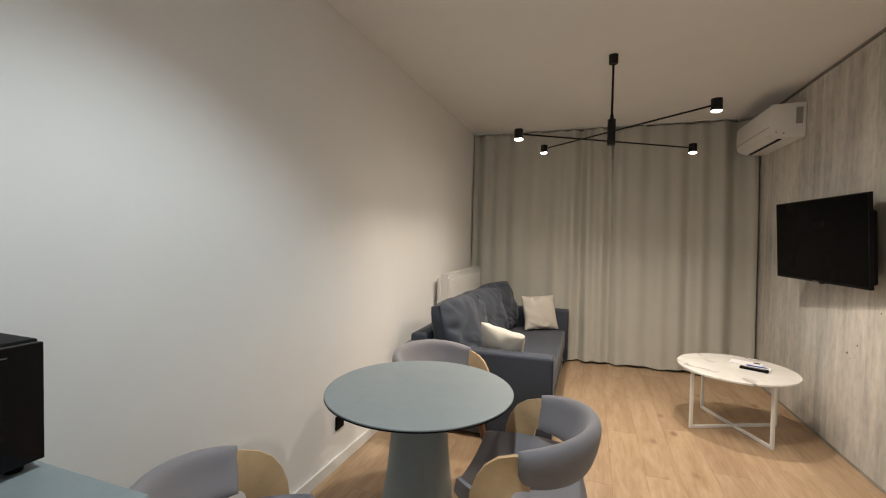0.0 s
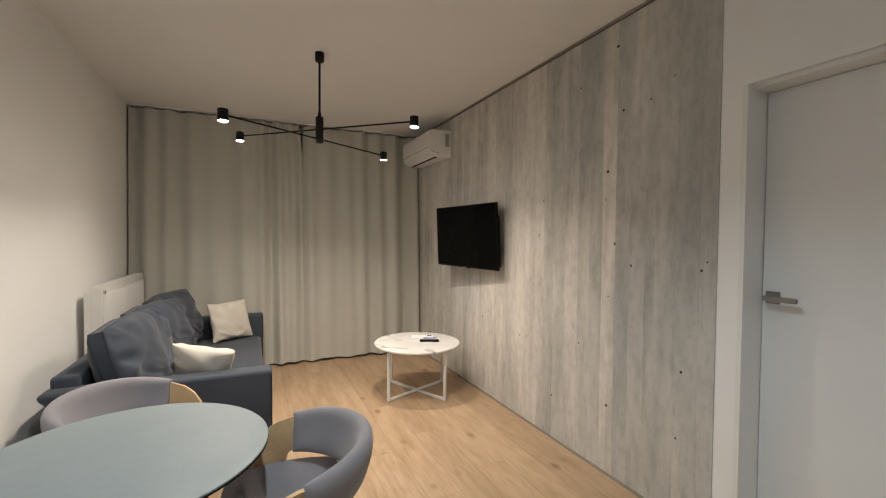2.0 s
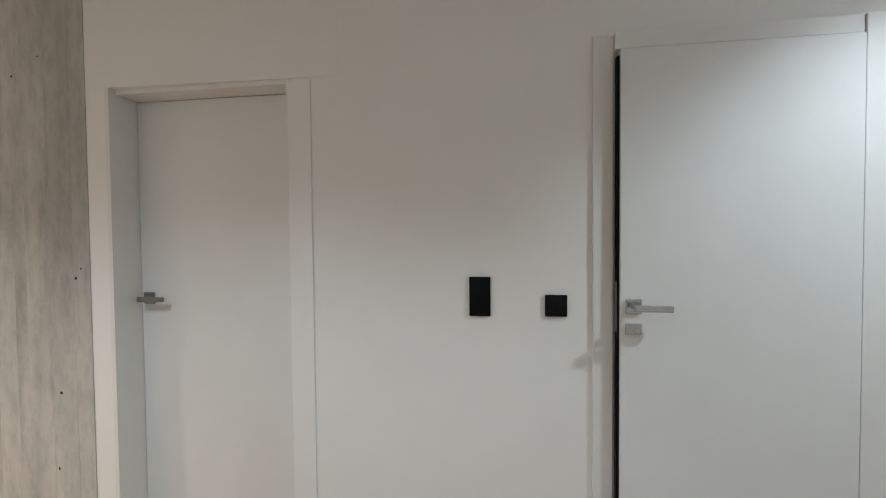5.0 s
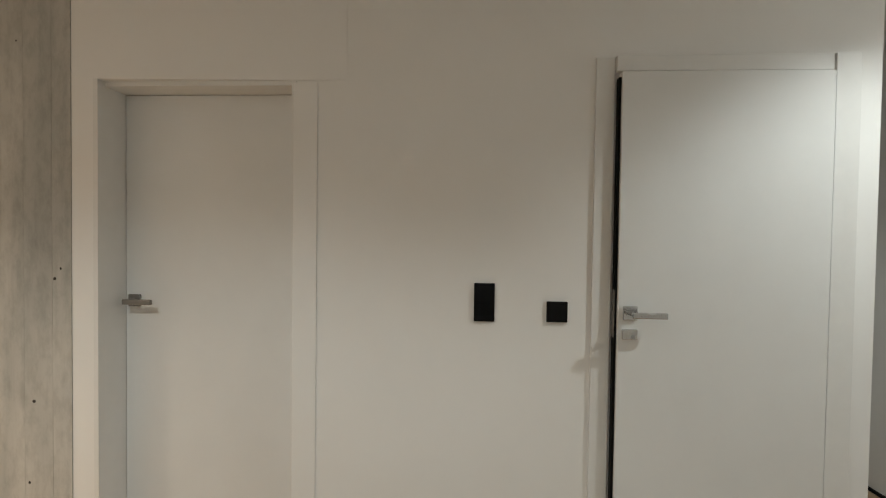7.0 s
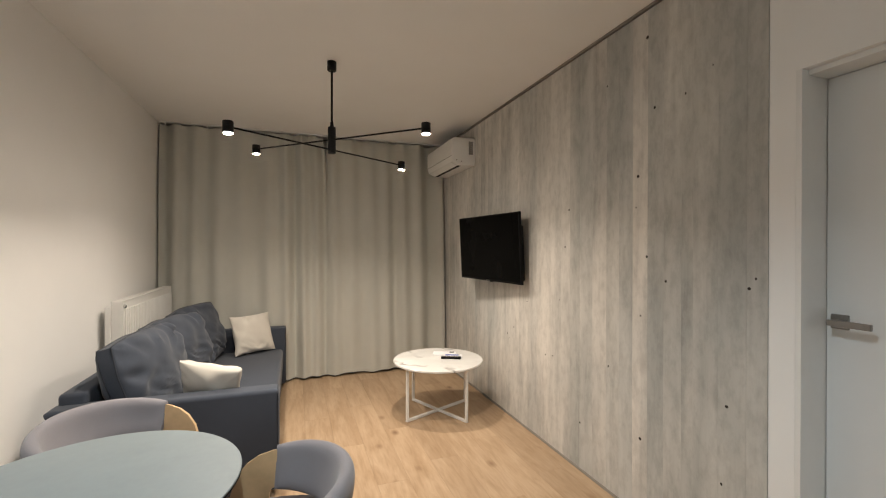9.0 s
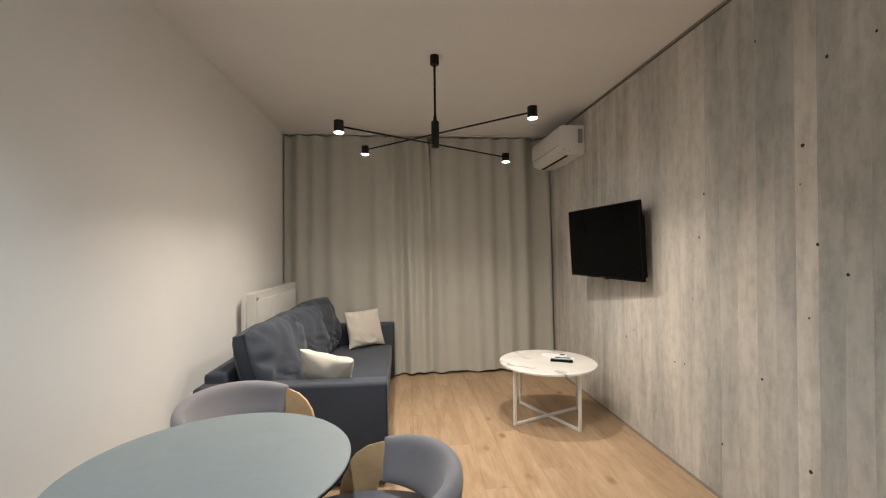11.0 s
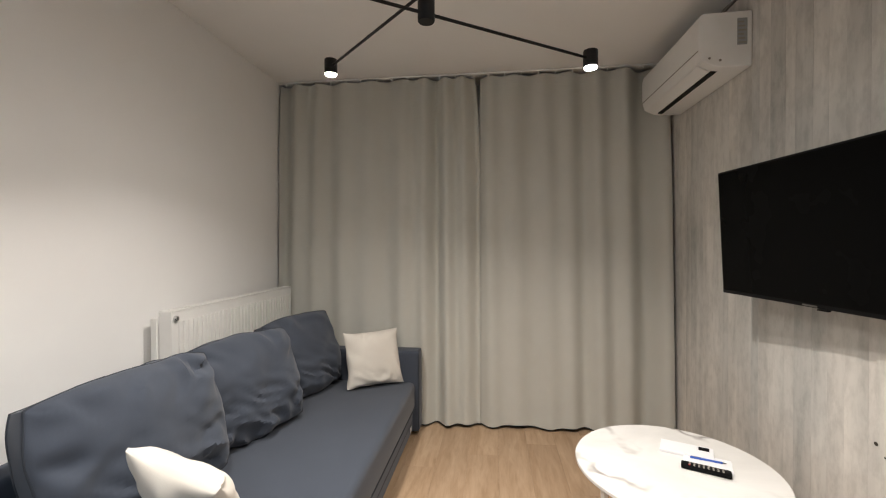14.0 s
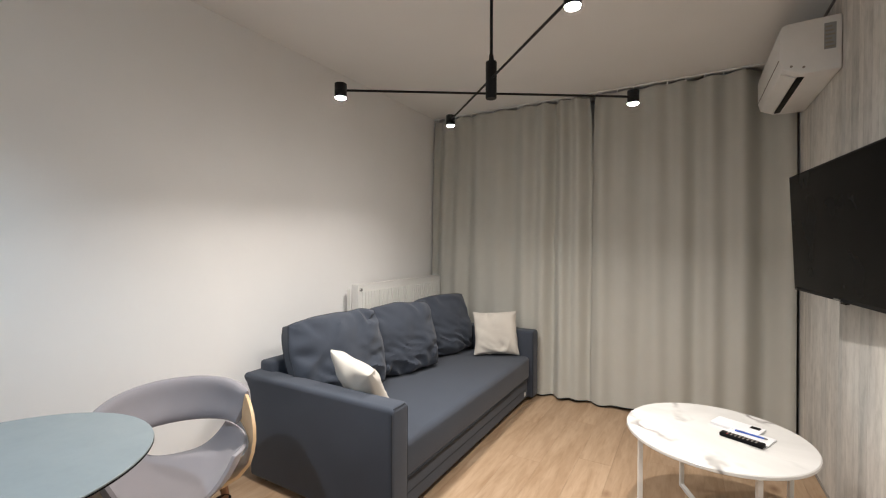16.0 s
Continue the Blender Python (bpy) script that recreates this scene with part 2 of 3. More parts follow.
def lathe(profile, steps=40, axis=(0, 0)):
    """A turned body from (radius, height) pairs."""
    bm = bmesh.new()
    rings = []
    for r, z in profile:
        if r < 1e-5:
            rings.append([bm.verts.new((axis[0], axis[1], z))])
        else:
            rings.append([bm.verts.new((axis[0] + r * math.cos(2 * math.pi * k / steps), axis[1] + r * math.sin(2 * math.pi * k / steps), z)) for k in range(steps)])
    for a, b in zip(rings, rings[1:]):
        for k in range(steps):
            n = (k + 1) % steps
            quad = [a[k % len(a)], a[n % len(a)], b[n % len(b)], b[k % len(b)]]
            quad = list(dict.fromkeys(quad))
            if len(quad) > 2:
                bm.faces.new(quad)
    return bm


def tube(path, radius, steps=10, closed=False, bm=None, flat=1.0):
    """A round bar along a path; radius may be a list."""
    bm = bm or bmesh.new()
    pts = [Vector(p) for p in path]
    n = len(pts)
    rings = []
    for i, p in enumerate(pts):
        a = pts[(i - 1) % n] if closed or i else pts[0]
        b = pts[(i + 1) % n] if closed or i < n - 1 else pts[-1]
        d = (b - a).normalized()
        up = Vector((0, 0, 1)) if abs(d.z) < 0.9 else Vector((1, 0, 0))
        u = d.cross(up).normalized()
        w = u.cross(d)
        r = radius[i] if isinstance(radius, (list, tuple)) else radius
        rings.append([bm.verts.new(p + r * (math.cos(2 * math.pi * k / steps) * u + flat * math.sin(2 * math.pi * k / steps) * w)) for k in range(steps)])
    pairs = list(zip(rings, rings[1:])) + ([(rings[-1], rings[0])] if closed else [])
    for a, b in pairs:
        for k in range(steps):
            bm.faces.new((a[k], a[(k + 1) % steps], b[(k + 1) % steps], b[k]))
    if not closed:
        bm.faces.new(rings[0])
        bm.faces.new(rings[-1])
    return bm


def prism(outline, y0, y1, bevel=0.0, segments=3):
    """An outline in x and z, drawn out along y."""
    bm = bmesh.new()
    a = [bm.verts.new((x, y0, z)) for x, z in outline]
    b = [bm.verts.new((x, y1, z)) for x, z in outline]
    bm.faces.new(a)
    bm.faces.new(b)
    n = len(a)
    for k in range(n):
        bm.faces.new((a[k], a[(k + 1) % n], b[(k + 1) % n], b[k]))
    if bevel:
        bmesh.ops.recalc_face_normals(bm, faces=bm.faces)
        sharp = [e for e in bm.edges if len(e.link_faces) == 2 and e.calc_face_angle(0) > 0.5]
        bmesh.ops.bevel(bm, geom=sharp, offset=bevel, segments=segments, affect="EDGES", profile=0.5)
    return bm


def sheet(rows, thickness, bm=None):
    """A curved sheet through rows of points, thickened along its normals."""
    bm = bm or bmesh.new()
    P = np.array(rows, dtype=float)
    du, dv = np.gradient(P, axis=0), np.gradient(P, axis=1)
    N = np.cross(du, dv)
    N /= np.linalg.norm(N, axis=2)[..., None] + 1e-9
    m, n = P.shape[:2]
    T = np.array(thickness, dtype=float)
    T = np.broadcast_to(T, (m, n))[..., None]
    A = [[bm.verts.new(P[i, j] + N[i, j] * T[i, j] / 2) for j in range(n)] for i in range(m)]
    B = [[bm.verts.new(P[i, j] - N[i, j] * T[i, j] / 2) for j in range(n)] for i in range(m)]
    for i in range(m - 1):
        for j in range(n - 1):
            bm.faces.new((A[i][j], A[i][j + 1], A[i + 1][j + 1], A[i + 1][j]))
            bm.faces.new((B[i][j], B[i + 1][j], B[i + 1][j + 1], B[i][j + 1]))
    rim = [(i, 0) for i in range(m)] + [(m - 1, j) for j in range(1, n)] + [(i, n - 1) for i in range(m - 2, -1, -1)] + [(0, j) for j in range(n - 2, 0, -1)]
    for (i, j), (k, l) in zip(rim, rim[1:] + rim[:1]):
        bm.faces.new((A[i][j], A[k][l], B[k][l], B[i][j]))
    return bm


def cushion(w, h, t, edge, seed, wrinkle=0.006, n=26, pinch=0.03, soft=0.0, taper=0.0, creases=0.0):
    """A stuffed cushion standing in the y-z plane with its middle at the origin; edge is the thickness of its boxing."""
    bm = bmesh.new()
    grids = []
    for side in (1, -1):
        g = []
        for i in range(n + 1):
            row = []
            for j in range(n + 1):
                u, v = math.sin(math.pi / 2 * (2 * i / n - 1)), math.sin(math.pi / 2 * (2 * j / n - 1))
                fill = max(0.0, (1 - abs(u) ** 2.6) * (1 - abs(v) ** 2.6)) ** 0.55
                y = u * math.sqrt(1 - soft * v * v / 2) * w / 2 * (1 - pinch * (1 - v * v) * abs(u) ** 3)
                z = v * math.sqrt(1 - soft * u * u / 2) * h / 2 * (1 - pinch * (1 - u * u) * abs(v) ** 3)
                y *= 1 - taper * (1 - v) / 2
                q = Vector((y * 7 + seed, z * 7 - seed, side * 3.0 + seed))
                rim_near = max(abs(u), abs(v))
                # folds that run in from the seams and fade towards the middle
                across = (z * 30 + 4 * noise.noise(q)) if abs(u) > abs(v) else (y * 30 + 4 * noise.noise(q))
                pleat = creases * math.sin(across + seed * 3) * noise.noise(q * 0.8 + Vector((5, 1, 2))) * max(0.0, rim_near - 0.35) * (1 - rim_near ** 8)
                slack = creases * 0.8 * abs(noise.noise(Vector((y * 6 + seed, z * 20 + y * 9, seed)))) * max(0.0, 0.35 - v) * (1 - abs(u) ** 6)
                d = edge / 2 + (t - edge) / 2 * fill + wrinkle * noise.noise(q) * (1 - 0.5 * rim_near ** 4) + 2.2 * pleat - slack
                row.append(bm.verts.new((side * d, y + 0.5 * wrinkle * noise.noise(q * 1.4), z + 0.6 * wrinkle * noise.noise(q * 1.1))))
            g.append(row)
        grids.append(g)
    a, b = grids
    for i in range(n):
        for j in range(n):
            bm.faces.new((a[i][j], a[i + 1][j], a[i + 1][j + 1], a[i][j + 1]))
            bm.faces.new((b[i][j], b[i][j + 1], b[i + 1][j + 1], b[i + 1][j]))
    rim = [(i, 0) for i in range(n + 1)] + [(n, j) for j in range(1, n + 1)] + [(i, n) for i in range(n - 1, -1, -1)] + [(0, j) for j in range(n - 1, 0, -1)]
    for (i, j), (k, l) in zip(rim, rim[1:] + rim[:1]):
        bm.faces.new((a[i][j], a[k][l], b[k][l], b[i][j]))
    seams = [[tuple(g[i][j].co) for i, j in rim] for g in grids]
    return bm, seams


# ---- the shell of the flat ----
WEST, EAST, WHITE, NORTH, SOUTH, TOP = 0.338, 3.30, 3.34, 3.95, -3.95, 2.637

floor = tagged(part("floor", boxes((WEST - 0.1, SOUTH - 0.1, -0.15, 5.0, NORTH + 0.1, -0.012)), M_JOINT), "warm oak laminate plank floor with brown knots", "floor", kind="structure")
tagged(part("ceiling", boxes((WEST - 0.1, SOUTH - 0.1, TOP, 5.0, NORTH + 0.1, TOP + 0.15)), M_CEILING), "plain matt white painted ceiling", "ceiling", kind="structure")
tagged(part("wall_west", boxes((WEST - 0.15, SOUTH, 0, WEST, NORTH, TOP)), M_WALL), "smooth white painted plaster wall", "wall", kind="structure")
tagged(part("wall_north", boxes((WEST, NORTH, 0, 5.0, NORTH + 0.15, TOP)), M_WALL), "white painted wall hidden behind the curtain", "wall", kind="structure")
tagged(part("wall_south", boxes((WEST - 0.15, SOUTH - 0.15, 0, 5.0, SOUTH, TOP)), M_WALL), "white painted wall at the end of the hall", "wall", kind="structure")
# the white wall with the door opening, from the hall corner to the boards
D1A, D1B, D1H = -0.912, -0.10, 2.04
tagged(part("wall_east", boxes((WHITE, -3.11, 0, WHITE + 0.16, D1A, TOP), (WHITE, D1B, 0, WHITE + 0.16, NORTH, TOP),
                               (WHITE, D1A, D1H, WHITE + 0.16, D1B, TOP),
                               (EAST + 0.003, D1B, 0, WHITE, -0.0105, D1H)), M_WALL), "white painted wall with a recessed door opening", "wall", kind="structure")
# plaster over the door, feathered out to meet the face of the boards
bm = boxes((WHITE - 0.002, D1A - 0.2, D1H, WHITE - 0.001, -0.0105, TOP))
for v in bm.verts:
    if v.co.y > -0.1 and v.co.x < WHITE - 0.0015:
        v.co.x = EAST + 0.003
tagged(part("wall_over_door", bm, M_WALL), "white plaster above the recessed door", "wall", kind="structure")
tagged(part("wall_hall", boxes((WHITE + 0.16, -3.11, 0, 5.0, -2.95, TOP), (4.9, SOUTH, 0, 5.0, -3.11, TOP)), M_WALL), "white painted walls of the entrance hall", "wall", kind="structure")
tagged(part("baseboard", boxes((WEST + 0.001, -0.80, 0.001, WEST + 0.014, NORTH - 0.02, 0.07), bevel=0.003), M_WHITE), "low white painted baseboard along the wall", "baseboard", kind="structure")
tagged(part("baseboard", boxes((WHITE - 0.014, -2.06, 0.001, WHITE - 0.001, -1.005, 0.07), bevel=0.003), M_WHITE), "low white painted baseboard between two doors", "baseboard", kind="structure")
tagged(part("baseboard", boxes((3.6, SOUTH + 0.001, 0.001, 4.9, SOUTH + 0.012, 0.02)), M_BLACK), "thin dark strip at the foot of the hall wall", "baseboard", kind="structure")
wall_boards = tagged(part("wall_panelling", boxes((EAST + 0.022, -0.010, 0.0, WHITE - 0.001, NORTH - 0.002, TOP - 0.004)), M_BOARD), "wall clad in pale grey weathered vertical boards with small knots", "wall", kind="structure")
# the dark shadow gap under the ceiling, put in as a dark strip
tagged(part("trim", boxes((EAST - 0.004, -0.010, TOP - 0.016, WHITE - 0.002, NORTH - 0.003, TOP - 0.002)), M_TRIM), "thin dark grey strip for the shadow gap above the boards", "trim", kind="structure")
tagged(part("trim", boxes((EAST - 0.006, -0.010, 0.001, EAST + 0.020, NORTH - 0.003, 0.014)), M_TRIM), "thin brownish strip at the foot of the boards", "trim", kind="structure")


def door_handle(parent, rose, reach, z, material, lock):
    h = part("door_handle", boxes((-0.010, -0.026, z - 0.026, 0, 0.026, z + 0.026), bevel=0.002), material, parent, "square satin steel lever handle")
    part("lever", tube([(-0.008, 0, z), (-reach, 0, z), (-reach, -0.02, z)], 0.009, 10), material, h)
    part("grip", boxes((-reach - 0.008, -0.112, z - 0.011, -reach + 0.006, 0.012, z + 0.011), bevel=0.003), material, h)
    if lock:
        part("lock_rose", boxes((-0.009, -0.028, z - 0.098, 0, 0.028, z - 0.060), bevel=0.002), material, parent, "satin steel lock cover")
    for o in (h,):
        o.location = (rose[0], rose[1], 0)


# inner door, shut, deep in its frame
door = base("door_1", pose(0, 0, 0), "closed plain white interior door set deep in its frame", "door", kind="structure")
part("leaf", boxes((3.440, D1A + 0.022, 0.012, 3.480, D1B - 0.022, D1H - 0.022), bevel=0.003), M_DOOR, door)
for y0, y1, face in ((D1A + 0.001, D1A + 0.020, WHITE - 0.004), (D1B - 0.020, D1B - 0.001, EAST + 0.002)):
    part("jamb", boxes((face, y0, 0.001, WHITE + 0.158, y1, D1H - 0.001)), M_WHITE, door)
part("head_jamb", boxes((WHITE - 0.004, D1A + 0.021, D1H - 0.020, WHITE + 0.158, D1B - 0.021, D1H - 0.001)), M_WHITE, door)
part("casing", boxes((WHITE - 0.006, D1A - 0.085, 0.001, WHITE - 0.001, D1A + 0.012, D1H - 0.010), bevel=0.002), M_WALL, door)
# black strip put in for the shade of the gap under the leaf
part("threshold_gap", boxes((3.438, D1A + 0.023, 0.001, 3.439, D1B - 0.023, 0.010)), M_BLACK, door)
door_handle(door, (3.440, -0.165), 0.055, 1.14, M_STEEL, False)

# entrance door, standing proud of the wall and pulled almost shut
D2A, D2B = -2.91, -2.156
door = base("door_2", pose(0, 0, 0), "white overlapping entrance door standing slightly off its frame", "door", kind="structure")
part("leaf", boxes((3.292, D2A, 0.010, 3.326, D2B, 2.05), bevel=0.003), M_DOOR, door)
# black strip for the seal and the shade of the latch gap
part("seal", boxes((3.300, D2B + 0.001, 0.010, 3.328, D2B + 0.009, 2.03)), M_BLACK, door, "black strip for the door seal and its dark gap")
part("latch_plate", boxes((3.298, D2B + 0.0095, 1.06, 3.322, D2B + 0.011, 1.24)), M_STEEL, door, "steel latch plate")
part("frame_post", boxes((WHITE - 0.012, D2B + 0.015, 0.001, WHITE - 0.001, D2B + 0.085, 2.115), bevel=0.002), M_WHITE, door)
part("frame_post", boxes((3.300, D2A - 0.095, 0.001, WHITE - 0.001, D2A - 0.007, 2.115), bevel=0.002), M_WHITE, door)
part("frame_head", boxes((3.308, D2A - 0.006, 2.056, WHITE - 0.001, D2B + 0.014, 2.115), bevel=0.002), M_WHITE, door)
door_handle(door, (3.292, -2.20), 0.055, 1.155, M_CHROME, True)
for o in door.children:
    if o.name.startswith("lock_rose"):
        o.location.x += 3.292
        o.location.y += -2.20

# switches by the doors
for y0, y1, z0, z1, label in ((-1.702, -1.622, 1.103, 1.252, "black glass double wall switch"), (-1.982, -1.902, 1.106, 1.186, "black glass square wall switch")):
    s = base("wall_switch", pose(WHITE, (y0 + y1) / 2, (z0 + z1) / 2), label, "switch", "switches by the doors")
    w, h = (y1 - y0) / 2, (z1 - z0) / 2
    part("plate", boxes((-0.010, -w, -h, -0.001, w, h), bevel=0.002), M_BLACKGLASS, s)
    n = 2 if h > w * 1.5 else 1
    for k in range(n):
        zc = (k - (n - 1) / 2) * 0.071
        part("rocker", boxes((-0.0125, -w + 0.008, zc - 0.031, -0.0102, w - 0.008, zc + 0.031), bevel=0.001), M_BLACKGLASS, s)
s = base("wall_socket", pose(WEST, 0.80, 0.267), "black plastic power socket low on the white wall", "socket")
part("plate", boxes((0.001, -0.04, -0.04, 0.011, 0.04, 0.04), bevel=0.002), M_BLACK, s)
part("insert", lathe([(0, 0.0115), (0.026, 0.0115), (0.028, 0.014), (0.031, 0.014), (0.031, 0.0112)], 24), M_BLACK, s, place=pose(0, 0, 0, 0, 90))

# ---- pendant lamp ----
LX, LY = 1.836, 1.785
lamp = base("pendant_lamp", pose(LX, LY, 0), "black pendant lamp with two crossed arms and four lit heads", "lamp")
part("canopy", lathe([(0, TOP - 0.001), (0.030, TOP - 0.001), (0.030, TOP - 0.058), (0.026, TOP - 0.062), (0, TOP - 0.062)], 28), M_BLACKMETAL, lamp, smooth=True)
part("rod", lathe([(0, 2.58), (0.0075, 2.58), (0.0075, 2.19), (0, 2.19)], 14), M_BLACKMETAL, lamp, smooth=True)
part("collar", lathe([(0, 2.235), (0.010, 2.235), (0.013, 2.200), (0, 2.200)], 20), M_BLACKMETAL, lamp, smooth=True)
part("hub", lathe([(0, 2.201), (0.024, 2.201), (0.026, 2.198), (0.026, 2.030), (0.024, 2.027), (0, 2.027)], 28), M_BLACKMETAL, lamp, smooth=True)
heads = []
for (xa, ya, z0), (xb, yb, z1) in (((1.270, 1.375, 2.040), (2.410, 2.190, 2.060)), ((1.335, 2.284, 2.126), (2.335, 1.275, 2.108))):
    part("arm", tube([(xa - LX, ya - LY, z0), (xb - LX, yb - LY, z1)], 0.0053, 10), M_BLACKMETAL, lamp, smooth=True)
    for x, y, za in ((xa, ya, z0), (xb, yb, z1)):
        head = part("spot_head", lathe([(0, za + 0.030), (0.026, za + 0.030), (0.0275, za + 0.028), (0.0275, za - 0.034), (0.0245, za - 0.034), (0.0245, za - 0.024), (0, za - 0.024)], 30, (x - LX, y - LY)), M_BLACKMETAL, lamp, smooth=True)
        part("diffuser", lathe([(0, za - 0.0245), (0.0240, za - 0.0245), (0.0225, za - 0.037), (0.014, za - 0.040), (0, za - 0.041)], 24, (x - LX, y - LY)), M_GLOW, head, "glowing frosted lens", smooth=True)
        heads.append((x, y, za - 0.043))
for x, y, z in heads:
    disc_light("pendant_light", (x, y, z), PENDANT_W, PENDANT_RGB, 134, 0.040)

# kitchen and hall downlights, over and behind the walker
for x, y, watts in DOWNLIGHTS:
    d = base("downlight", pose(x, y, TOP), "small round white ceiling downlight, lit", "lamp", "ceiling downlights")
    part("ring", lathe([(0.034, -0.001), (0.044, -0.001), (0.044, -0.006), (0.034, -0.010), (0.034, -0.001)], 30), M_WHITE, d, smooth=True)
    part("lens", lathe([(0, -0.002), (0.033, -0.002), (0.033, -0.006), (0, -0.006)], 24), M_COOLGLOW, d)
    spot_light("downlight_light", (x, y, TOP - 0.02), watts, COOL_RGB, 128, 0.50, 0.03)

# ---- curtain across the window wall ----
CX0, CX1, SPLIT = WEST + 0.016, EAST - 0.020, 1.934


def fold(x, z):
    k = max(0.0, 1 - z / 2.607)
    ph = x * 33.0 + 1.3 * math.sin(x * 3.1 + 0.4) + 0.8 * math.sin(x * 6.3 + 2.0)
    a = 0.026 - 0.006 * k + 0.008 * math.sin(x * 4.7) + 0.016 * math.exp(-((x - 3.12) / 0.16) ** 2)
    wide = (0.5 + 0.5 * k) * math.sin(ph * 0.5 + 0.8 + 0.25 * k)
    y = a * (math.sin(ph + 0.35 * math.sin(2.2 * k + x)) + wide)
    y += 0.004 * noise.noise(Vector((x * 9, z * 2.2, 0.3))) + 0.010 * noise.noise(Vector((x * 2.1, z * 0.9, 4)))
    return 3.700 - 0.115 * k ** 0.8 + y


curtain = base("curtain", pose(0, 0, 0), "full-length greige blackout curtain in soft vertical folds", "curtain")
for x0, x1, shift in ((CX0, SPLIT + 0.004, 0.0), (SPLIT - 0.002, CX1, 0.012)):
    nx, nz = int((x1 - x0) * 130), 34
    rows, hem = [], []
    for j in range(nz + 1):
        z = 0.022 + (2.607 - 0.022) * j / nz
        row = []
        for i in range(nx + 1):
            x = x0 + (x1 - x0) * i / nx
            sway = 0.0
            pull = max(0, 1 - abs(x - SPLIT) / 0.35) * (z / 2.6) ** 10
            sway = -0.040 * pull if shift == 0.0 else 0.010 * pull
            zz = z + (0.006 * math.sin(x * 15) if j == 0 else 0)
            row.append((x + sway, fold(x, z) + shift, zz))
        rows.append(row)
        if j == 0:
            hem = row
    part("panel", sheet(rows, 0.004), M_CURTAIN, curtain, smooth=True)
    # thin black line along the lower edge of the panel
    part("hem_tape", tube([(x, y, z - 0.004) for x, y, z in hem], 0.0042, 6), M_BLACK, curtain, "dark hem edge")
for k in range(24):
    x = CX0 + 0.05 + (CX1 - CX0 - 0.1) * k / 23
    part("hook", boxes((x - 0.004, 3.692, 2.601, x + 0.004, 3.704, 2.621), bevel=0.001), M_WHITE, curtain)
tagged(part("trim", boxes((WEST + 0.002, 3.685, 2.622, EAST - 0.006, 3.715, TOP - 0.002), bevel=0.002), M_WHITE), "white curtain track fixed under the ceiling", "curtain track", kind="structure")

# ---- radiator ----
RY0, RY1, RZ0, RZ1 = 2.385, 3.625, 0.42, 1.020
rad = base("radiator", pose(WEST + 0.045, RY0, 0), "white panel radiator with ribbed front behind the sofa", "radiator")
L = RY1 - RY0
bm = boxes((0.088, 0.0, RZ0, 0.094, L, RZ1 - 0.004))
part("front_panel", bm, M_ENAMEL, rad)
for k in range(34):
    y = 0.05 + (L - 0.10) * k / 33
    part("rib", boxes((0.0942, y - 0.008, RZ0 + 0.04, 0.1030, y + 0.008, RZ1 - 0.052), bevel=0.0025, segments=1), M_ENAMEL, rad)
part("rear_panel", boxes((0.030, 0.004, RZ0, 0.036, L - 0.004, RZ1 - 0.004)), M_ENAMEL, rad)
for y0, y1 in ((-0.002, 0.001), (L - 0.001, L + 0.002)):
    part("side_cover", boxes((0.028, y0 - 0.001, RZ0 + 0.03, 0.0965, y1 + 0.001, RZ1 + 0.001), bevel=0.0012), M_ENAMEL, rad)
part("top_frame", boxes((0.026, 0, RZ1, 0.036, L, RZ1 + 0.006), (0.086, 0, RZ1, 0.0965, L, RZ1 + 0.006), (0.036, 0, RZ1, 0.086, 0.014, RZ1 + 0.006), (0.036, L - 0.014, RZ1, 0.086, L, RZ1 + 0.006)), M_ENAMEL, rad)
for k in range(30):
    y = 0.025 + (L - 0.05) * k / 29
    part("grille_slat", boxes((0.036, y - 0.006, RZ1 - 0.002, 0.086, y + 0.006, RZ1 + 0.004)), M_ENAMEL, rad)
part("valve", lathe([(0, 0), (0.014, 0), (0.014, 0.010), (0.011, 0.014), (0.006, 0.014), (0.006, 0.009), (0, 0.009)], 18), M_CHROME, rad, "chrome bleed valve", place=pose(0.094, 0.024, RZ1 - 0.034, 0, 90))
part("bracket", boxes((-0.044, 0.20, RZ0 + 0.05, 0.030, 0.24, RZ1 - 0.05)), M_ENAMEL, rad)
part("bracket", boxes((-0.044, L - 0.24, RZ0 + 0.05, 0.030, L - 0.20, RZ1 - 0.05)), M_ENAMEL, rad)
part("pipe_box", boxes((-0.004, -0.018, RZ0 + 0.10, 0.028, -0.005, RZ1 - 0.03), bevel=0.002), M_ENAMEL, rad)

# ---- air conditioner ----
ac = base("air_conditioner", pose(EAST, 2.745, 2.218), "white split air conditioner unit high on the boarded wall", "air conditioner")
AL = 0.80
outline = [(-0.003, 0.0), (-0.003, 0.272), (-0.225, 0.268), (-0.244, 0.255), (-0.252, 0.22), (-0.250, 0.085), (-0.236, 0.035), (-0.170, 0.004), (-0.135, 0.0)]
part("body", prism(outline, 0, AL, bevel=0.006), M_PLASTIC, ac, smooth=True)
part("outlet", boxes((-0.168, 0.055, -0.0025, -0.138, AL - 0.055, 0.006)), M_BLACK, ac, "dark air outlet slot")
flap = prism([(-0.236, 0.026), (-0.176, -0.003), (-0.172, 0.001), (-0.233, 0.031)], 0.05, AL - 0.05)
part("flap", flap, M_PLASTIC, ac)
part("front_seam", boxes((-0.2528, 0.004, 0.084, -0.2490, AL - 0.004, 0.087)), M_TRIM, ac)
part("rating_label", boxes((-0.072, -0.0015, 0.105, -0.026, -0.0005, 0.235)), M_LABEL, ac, "grey printed rating label")
